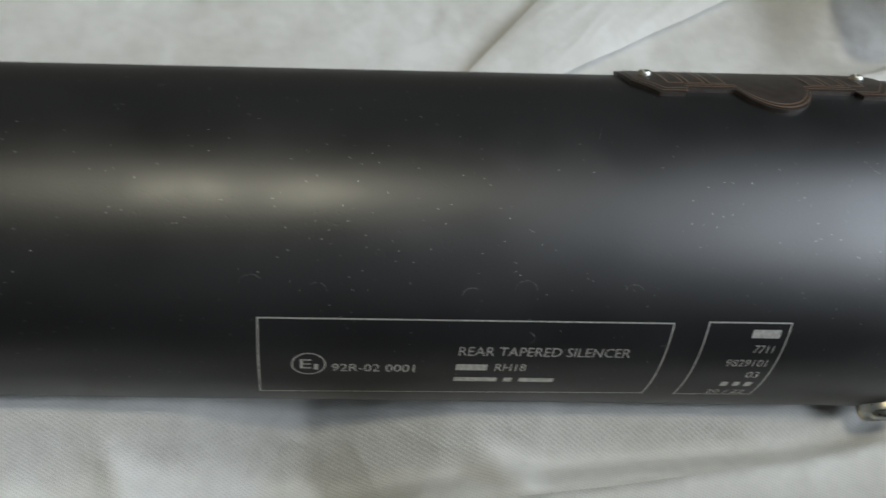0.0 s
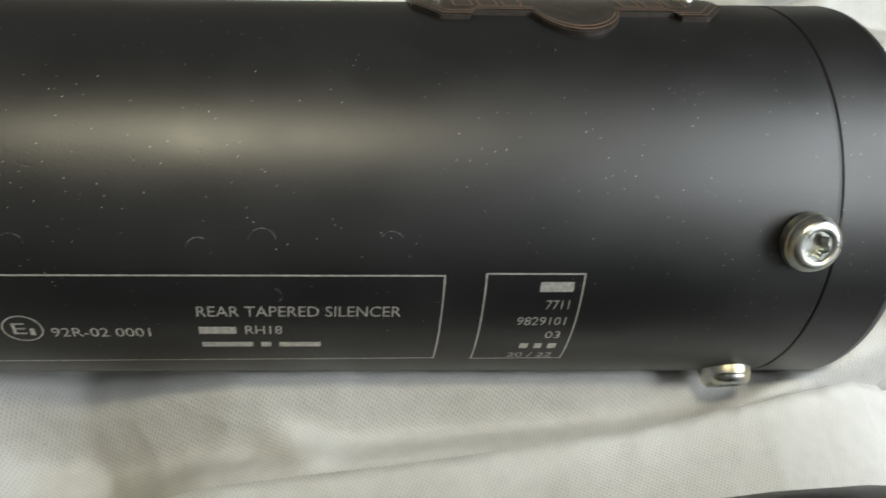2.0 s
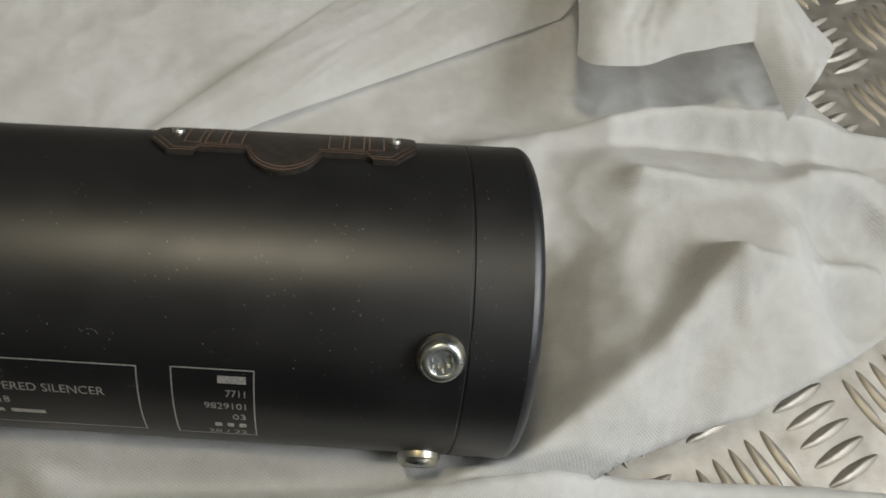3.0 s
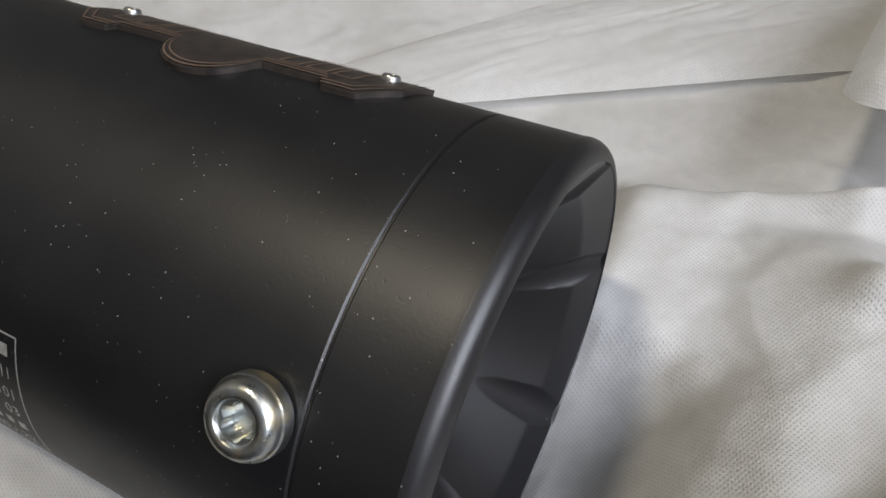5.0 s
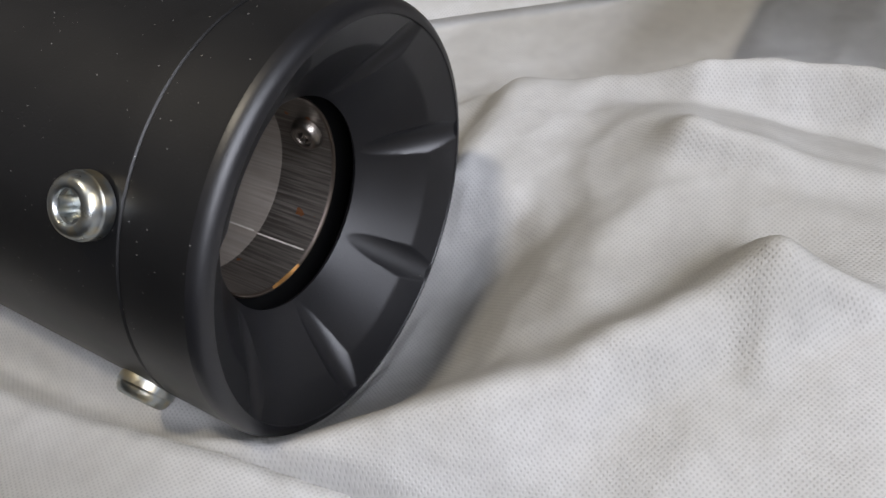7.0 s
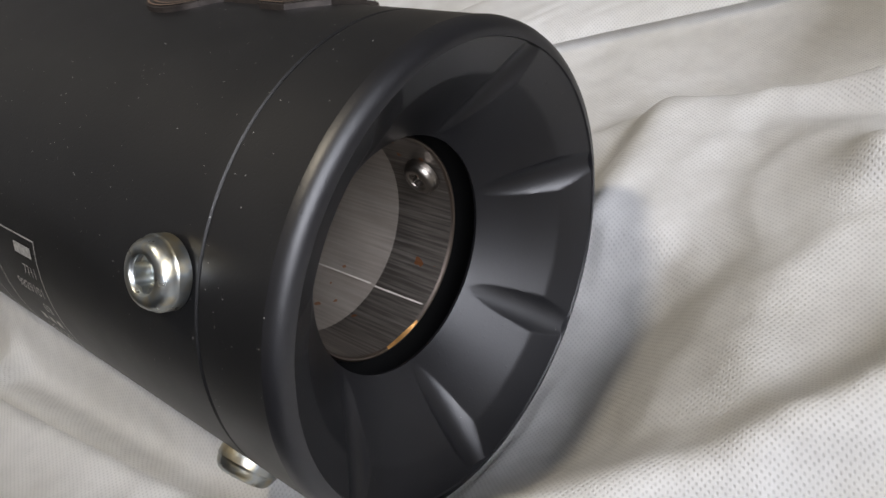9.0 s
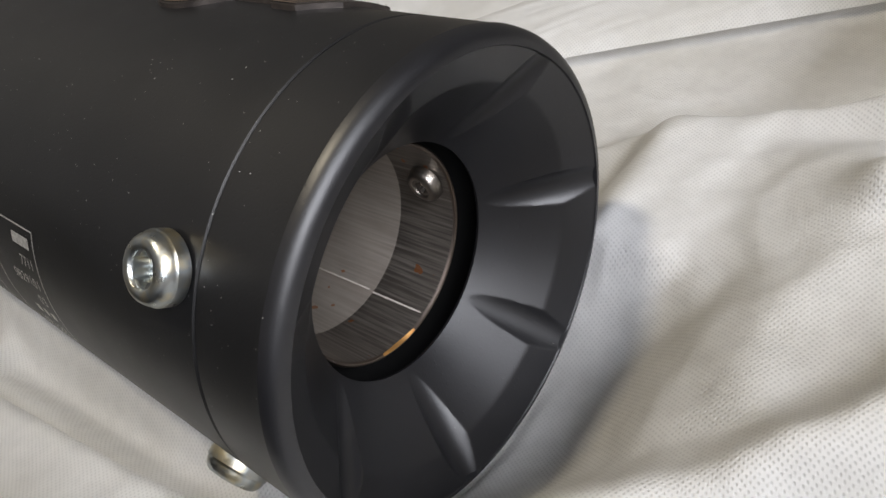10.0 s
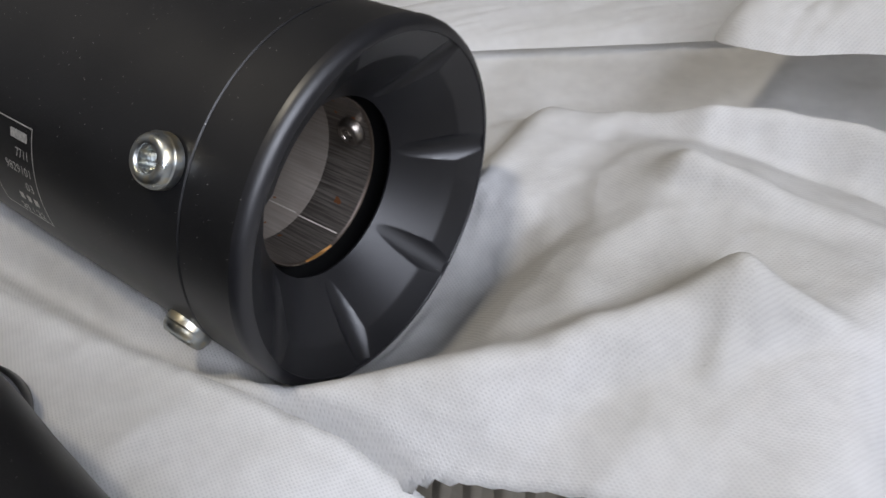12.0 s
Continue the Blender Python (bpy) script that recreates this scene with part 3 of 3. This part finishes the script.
def sheet_mesh(name, X, Y, Z, border, parent=None, label=""):
    """A sheet over the grid inside the border, its rim drawn onto the border."""
    keep = inside(X, Y, border)
    ni, nj = X.shape
    index = -np.ones(X.shape, int)
    verts, faces = [], []
    near = keep.copy()
    near[1:, :] &= keep[:-1, :]
    near[:-1, :] &= keep[1:, :]
    near[:, 1:] &= keep[:, :-1]
    near[:, :-1] &= keep[:, 1:]
    for i in range(ni):
        for j in range(nj):
            if keep[i, j]:
                x, y = X[i, j], Y[i, j]
                if not near[i, j]:
                    x, y = onto(x, y, border)
                index[i, j] = len(verts)
                verts.append((x, y, Z[i, j]))
    for i in range(ni - 1):
        for j in range(nj - 1):
            f = [int(k) for k in (index[i, j], index[i + 1, j], index[i + 1, j + 1], index[i, j + 1]) if k >= 0]
            if len(f) >= 3:
                faces.append(tuple(f))
    ob = mesh_object(name, verts, faces, CLOTH, parent, 0, label)
    ob.data.shade_smooth()
    thick = ob.modifiers.new("thickness", "SOLIDIFY")
    thick.thickness, thick.offset = 0.0005, -1
    return ob


FRONT_X = [-0.5, -0.257, -0.232, -0.206, -0.175, -0.117, -0.060, -0.020, 0.020, 0.050, 0.084, 0.140, 0.30]
FRONT_Y = [-0.085, -0.080, -0.084, -0.083, -0.077, -0.0735, -0.068, -0.0615, -0.052, -0.0495, -0.0485, -0.0485, -0.060]

TOP_X, TOP_Z = [-0.5, -0.25, -0.17, -0.06, -0.02, 0.02, 0.05, 0.09, 0.3], [0.040, 0.036, 0.0405, 0.0440, 0.0445, 0.033, 0.015, 0.0075, 0.006]


def fabric():
    step = 0.0021
    xs, ys = np.arange(-0.50, 0.26, step), np.arange(-0.11, 0.30, step)
    X, Y = np.meshgrid(xs, ys, indexing="ij")
    rim = np.clip((AXIS - np.sqrt(np.maximum(0.0556 ** 2 - Y * Y, 0)) - 0.0075) / 0.025, 0, 1) * rise(X, -0.03, 0.0)
    Z = 0.005 + 0.029 * np.maximum(rim, rise(X - 0.12 * np.maximum(Y - 0.02, 0), 0.001, 0.041)) * (1 - rise(X, 0.12, 0.19)) * (1 - rise(Y, 0.095, 0.125)) * rise(Y, -0.07, -0.03)
    # the hollow beside the outlet is filled with slack fabric
    Z = Z + 0.015 * rise(X, 0.020, 0.060) * (1 - rise(X, 0.12, 0.17)) * rise(Y, -0.05, -0.01) * (1 - rise(Y, 0.075, 0.105))
    # the long fold in front of the silencer, turning round its outlet
    Z = soft_max(Z, ridge(X, Y, 0.05, 0.028, (-0.5, -0.075, 0.028), (-0.29, -0.070, 0.024), (-0.245, -0.060, 0.028), (-0.215, -0.068, 0.012), (-0.18, -0.073, 0.030), (-0.15, -0.074, 0.036), (-0.04, -0.066, 0.037), (0.003, -0.055, 0.046), (0.027, -0.037, 0.051)))
    Z = soft_max(Z, rise(X, -0.004, 0.030) * ridge(X, Y, 0.05, 0.042, (0.027, -0.037, 0.051), (0.058, -0.014, 0.058), (0.082, 0.014, 0.064), (0.092, 0.0255, 0.073)))
    Z = soft_max(Z, ridge(X, Y, 0.035, 0.030, (-0.5, -0.040, 0.044), (-0.25, -0.044, 0.042), (-0.215, -0.045, 0.026), (-0.17, -0.046, 0.042), (-0.06, -0.049, 0.041), (-0.015, -0.050, 0.035)))
    # short folds that run from under the silencer
    for a, b in (((-0.178, -0.040, 0.024), (-0.150, -0.070, 0.035)), ((-0.275, -0.05, 0.032), (-0.262, -0.08, 0.030)), ((-0.33, -0.05, 0.030), (-0.32, -0.08, 0.028))):
        Z = soft_max(Z, ridge(X, Y, 0.020, 0.028, a, b), 0.010)
    Z = soft_max(Z, ridge(X, Y, 0.034, 0.04, (0.033, 0.041, 0.036), (0.059, 0.056, 0.044), (0.061, 0.069, 0.058), (0.09, 0.069, 0.054), (0.125, 0.073, 0.050), (0.165, 0.085, 0.044), (0.23, 0.09, 0.02)))
    Z = soft_max(Z, ridge(X, Y, 0.04, 0.018, (-0.02, 0.098, 0.018), (0.02, 0.102, 0.035), (0.055, 0.107, 0.046), (0.074, 0.114, 0.047), (0.10, 0.118, 0.046), (0.16, 0.122, 0.040), (0.21, 0.125, 0.02)))
    Z = soft_max(Z, ridge(X, Y, 0.026, 0.026, (0.092, 0.0255, 0.073), (0.099, -0.002, 0.046), (0.104, -0.022, 0.016)))
    Z = soft_max(Z, ridge(X, Y, 0.026, 0.026, (0.092, 0.0255, 0.073), (0.130, 0.034, 0.044), (0.18, 0.046, 0.022)))
    Z = soft_max(Z, ridge(X, Y, 0.012, 0.012, (0.130, 0.034, 0.044), (0.135, 0.008, 0.030), (0.15, 0.0, 0.01)))
    Z = soft_max(Z, ridge(X, Y, 0.012, 0.012, (0.165, 0.085, 0.044), (0.20, 0.07, 0.03), (0.215, 0.05, 0.012)))
    Z = soft_max(Z, ridge(X, Y, 0.010, 0.018, (0.165, 0.15, 0.014), (0.178, 0.19, 0.016), (0.190, 0.24, 0.014)))
    Z = relaxed(Z, 0.9)
    Z = Z + crumple(X, Y, 0.3, 21, 0.0055) * (0.35 + 0.65 * rise(X, -0.02, 0.06) + 0.7 * rise(X, 0.085, 0.14)) + crumple(X, Y, 7.0, 33, 0.0042) * rise(X + 0.4 * Y, 0.07, 0.15) + crumple(X, Y, 5.0, 55, 0.0018) * (1 + 1.2 * rise(X, 0.09, 0.14))
    # a deep hollow under the tube
    Z = Z - 0.020 * np.exp(-((X + 0.228) / 0.032) ** 2 - ((Y + 0.066) / 0.020) ** 2)
    # it stays below the layer that overlaps it in front
    cover = rise(np.interp(X, FRONT_X, FRONT_Y) - Y, -0.004, 0.004) * (1 - rise(X, 0.055, 0.08))
    Z = Z + (np.minimum(Z, np.interp(X, TOP_X, TOP_Z) - 0.006) - Z) * cover
    Z = yields(X, Y, np.maximum(Z, 0.0026))
    border = [(-0.5, -0.108)] + [(a, b - 0.018) for a, b in zip(FRONT_X[1:8], FRONT_Y[1:8])]
    border += [(0.010, -0.068), (0.024, -0.0605), (0.036, -0.0540), (0.047, -0.0485), (0.060, -0.0435), (0.074, -0.038), (0.094, -0.033), (0.12, -0.020), (0.149, -0.004), (0.187, 0.02), (0.222, 0.06), (0.228, 0.11), (0.190, 0.149), (0.176, 0.18), (0.186, 0.24), (0.15, 0.285), (-0.03, 0.25), (-0.085, 0.222), (-0.102, 0.213), (-0.13, 0.2075), (-0.19, 0.202), (-0.5, 0.19)]
    ob = sheet_mesh("fabric_sheet", X, Y, Z, border)
    return tagged(ob, "crumpled white nonwoven fabric spread over the tread plate", "fabric")


sheet_ob = fabric()


def front_layer():
    """The layer that overlaps in front, with a free edge, under the second silencer."""
    step = 0.0024
    xs, ys = np.arange(-0.50, 0.30, step), np.arange(-0.36, -0.04, step)
    X, Y = np.meshgrid(xs, ys, indexing="ij")
    edge = np.interp(X, FRONT_X, FRONT_Y)
    top = np.interp(X, TOP_X, TOP_Z)
    far = edge - Y
    Z = top + 0.004 * rise(far, 0.0, 0.03) * (1 - rise(X, 0.0, 0.05))
    Z = Z * (1 - 0.75 * rise(far, 0.12, 0.20))
    Z = soft_max(Z, ridge(X, Y, 0.02, 0.02, (-0.02, -0.085, 0.042), (0.03, -0.080, 0.034), (0.09, -0.095, 0.02), (0.2, -0.12, 0.012)))
    Z = Z + crumple(X, Y, 9.0, 16, 0.0032) + crumple(X, Y, 2.0, 60, 0.0009)
    Z = yields(X, Y, np.maximum(Z, 0.003))
    border = list(zip(FRONT_X, FRONT_Y)) + [(0.295, -0.355), (-0.5, -0.355)]
    return sheet_mesh("front_layer", X, Y, Z, border, sheet_ob, "overlapping front layer with a free edge")


front_layer()


def lip(name, label, corner, along, back, rise_by, round_off, seed, pleats=1.0, corner_cut=0.0, turn=None, n=84, m=60):
    """A raised flap: its front edge runs from corner to along, and it swells up and goes down behind."""
    verts, faces = [], []
    a, b = Vector(corner), Vector(along)
    for i in range(n + 1):
        s = i / n
        for k in range(m + 1):
            t = k / m
            way = Vector(back)
            start = a.lerp(b, s)
            if turn is not None:
                w = max(0.0, (s - 0.68) / 0.32)
                start = a.lerp(b, s / 0.68) if s < 0.68 else b.lerp(Vector(turn[0]), w)
                way = way.lerp(Vector(turn[1]), w)
            p = start + way * (t + corner_cut * math.exp(-s / 0.05) * (1 - t))
            swell = rise_by * (1 - math.exp(-t / round_off)) * (1 - t ** 3)
            side = 1 - math.exp(-s / 0.05)
            q = Vector((s * 5, t * 2.2, seed)) + 0.5 * noise.noise_vector(Vector((s * 4, t * 3, seed + 11)))
            pleat = pleats * (0.0045 * noise.noise(q) + 0.0020 * abs(noise.noise(q * 2.7)))
            p.z += swell * (0.55 + 0.45 * side) + pleat * min(1, t * 6 + 0.15) * (0.4 + side)
            p.y += 0.0025 * noise.noise(Vector((s * 6, 0.0, seed + 7)))
            verts.append(p)
    for i in range(n):
        for k in range(m):
            q = i * (m + 1) + k
            faces.append((q, q + m + 1, q + m + 2, q + 1))
    ob = mesh_object(name, verts, faces, CLOTH, sheet_ob, 0, label)
    ob.data.shade_smooth()
    return ob


lip("back_flap", "smooth upper layer with a free front edge", (-0.180, 0.071, 0.013), (0.049, 0.207, 0.011), (0.118, 0.150, -0.004), 0.006, 0.10, 1.0, 0.30)
lip("rolled_end", "turned-up open end of the fabric", (0.0395, 0.122, 0.056), (0.1285, 0.1525, 0.059), (0.016, 0.150, -0.050), 0.032, 0.16, 6.0, 1.0, 0.13, ((0.144, 0.115, 0.045), (0.062, 0.085, -0.040)))

# ---- the tread plate ----
bm = bmesh.new()
box(bm, (-2.0, -2.0, -0.02), (1.3, 2.0, 0.0))
floor = tagged(part("floor", bm, PLATE, None, "", 0), "worn grey aluminium five-bar tread plate", "floor", "", "structure")


def bar_mesh():
    """One raised lens-shaped bar of the tread, along x."""
    bm = bmesh.new()
    n = 8
    base, top = [], []
    for i in range(2 * n):
        t = math.pi * 2 * i / (2 * n)
        x = math.cos(t)
        y = math.sin(t) * (1 - 0.35 * x * x)
        base.append(bm.verts.new((0.0155 * x, 0.0030 * y, 0.0)))
        top.append(bm.verts.new((0.0125 * x, 0.0011 * y, 0.0017)))
    for i in range(2 * n):
        j = (i + 1) % (2 * n)
        bm.faces.new((base[i], base[j], top[j], top[i]))
    bm.faces.new(top)
    me = bpy.data.meshes.new("tread_bar")
    bm.to_mesh(me)
    bm.free()
    me.shade_smooth()
    me.materials.append(PLATE)
    return me


BAR = bar_mesh()
PITCH, SLANT = 0.0445, radians(29.5)
for i in range(-14, 16):
    for j in range(-10, 12):
        u, v = 0.1215 + PITCH * i, -0.095 + PITCH * j
        cx, cy = u * math.cos(SLANT) - v * math.sin(SLANT), u * math.sin(SLANT) + v * math.cos(SLANT)
        seen = (cx > 0.03 and cx < 0.36 and -0.12 < cy < 0.34 and not (cx < 0.17 and cy > 0.02)) or (-0.26 < cx < 0.06 and 0.18 < cy < 0.30)
        if not seen:
            continue
        along = (i + j) % 2 == 0
        for k in range(5):
            o = (k - 2) * 0.0092
            du, dv = (0.0, o) if along else (o, 0.0)
            ob = new("tread_bar", BAR)
            ob.parent = floor
            ob.location = (cx + du * math.cos(SLANT) - dv * math.sin(SLANT), cy + du * math.sin(SLANT) + dv * math.cos(SLANT), 0.0)
            ob.rotation_euler = (0, 0, SLANT if along else SLANT + math.pi / 2)
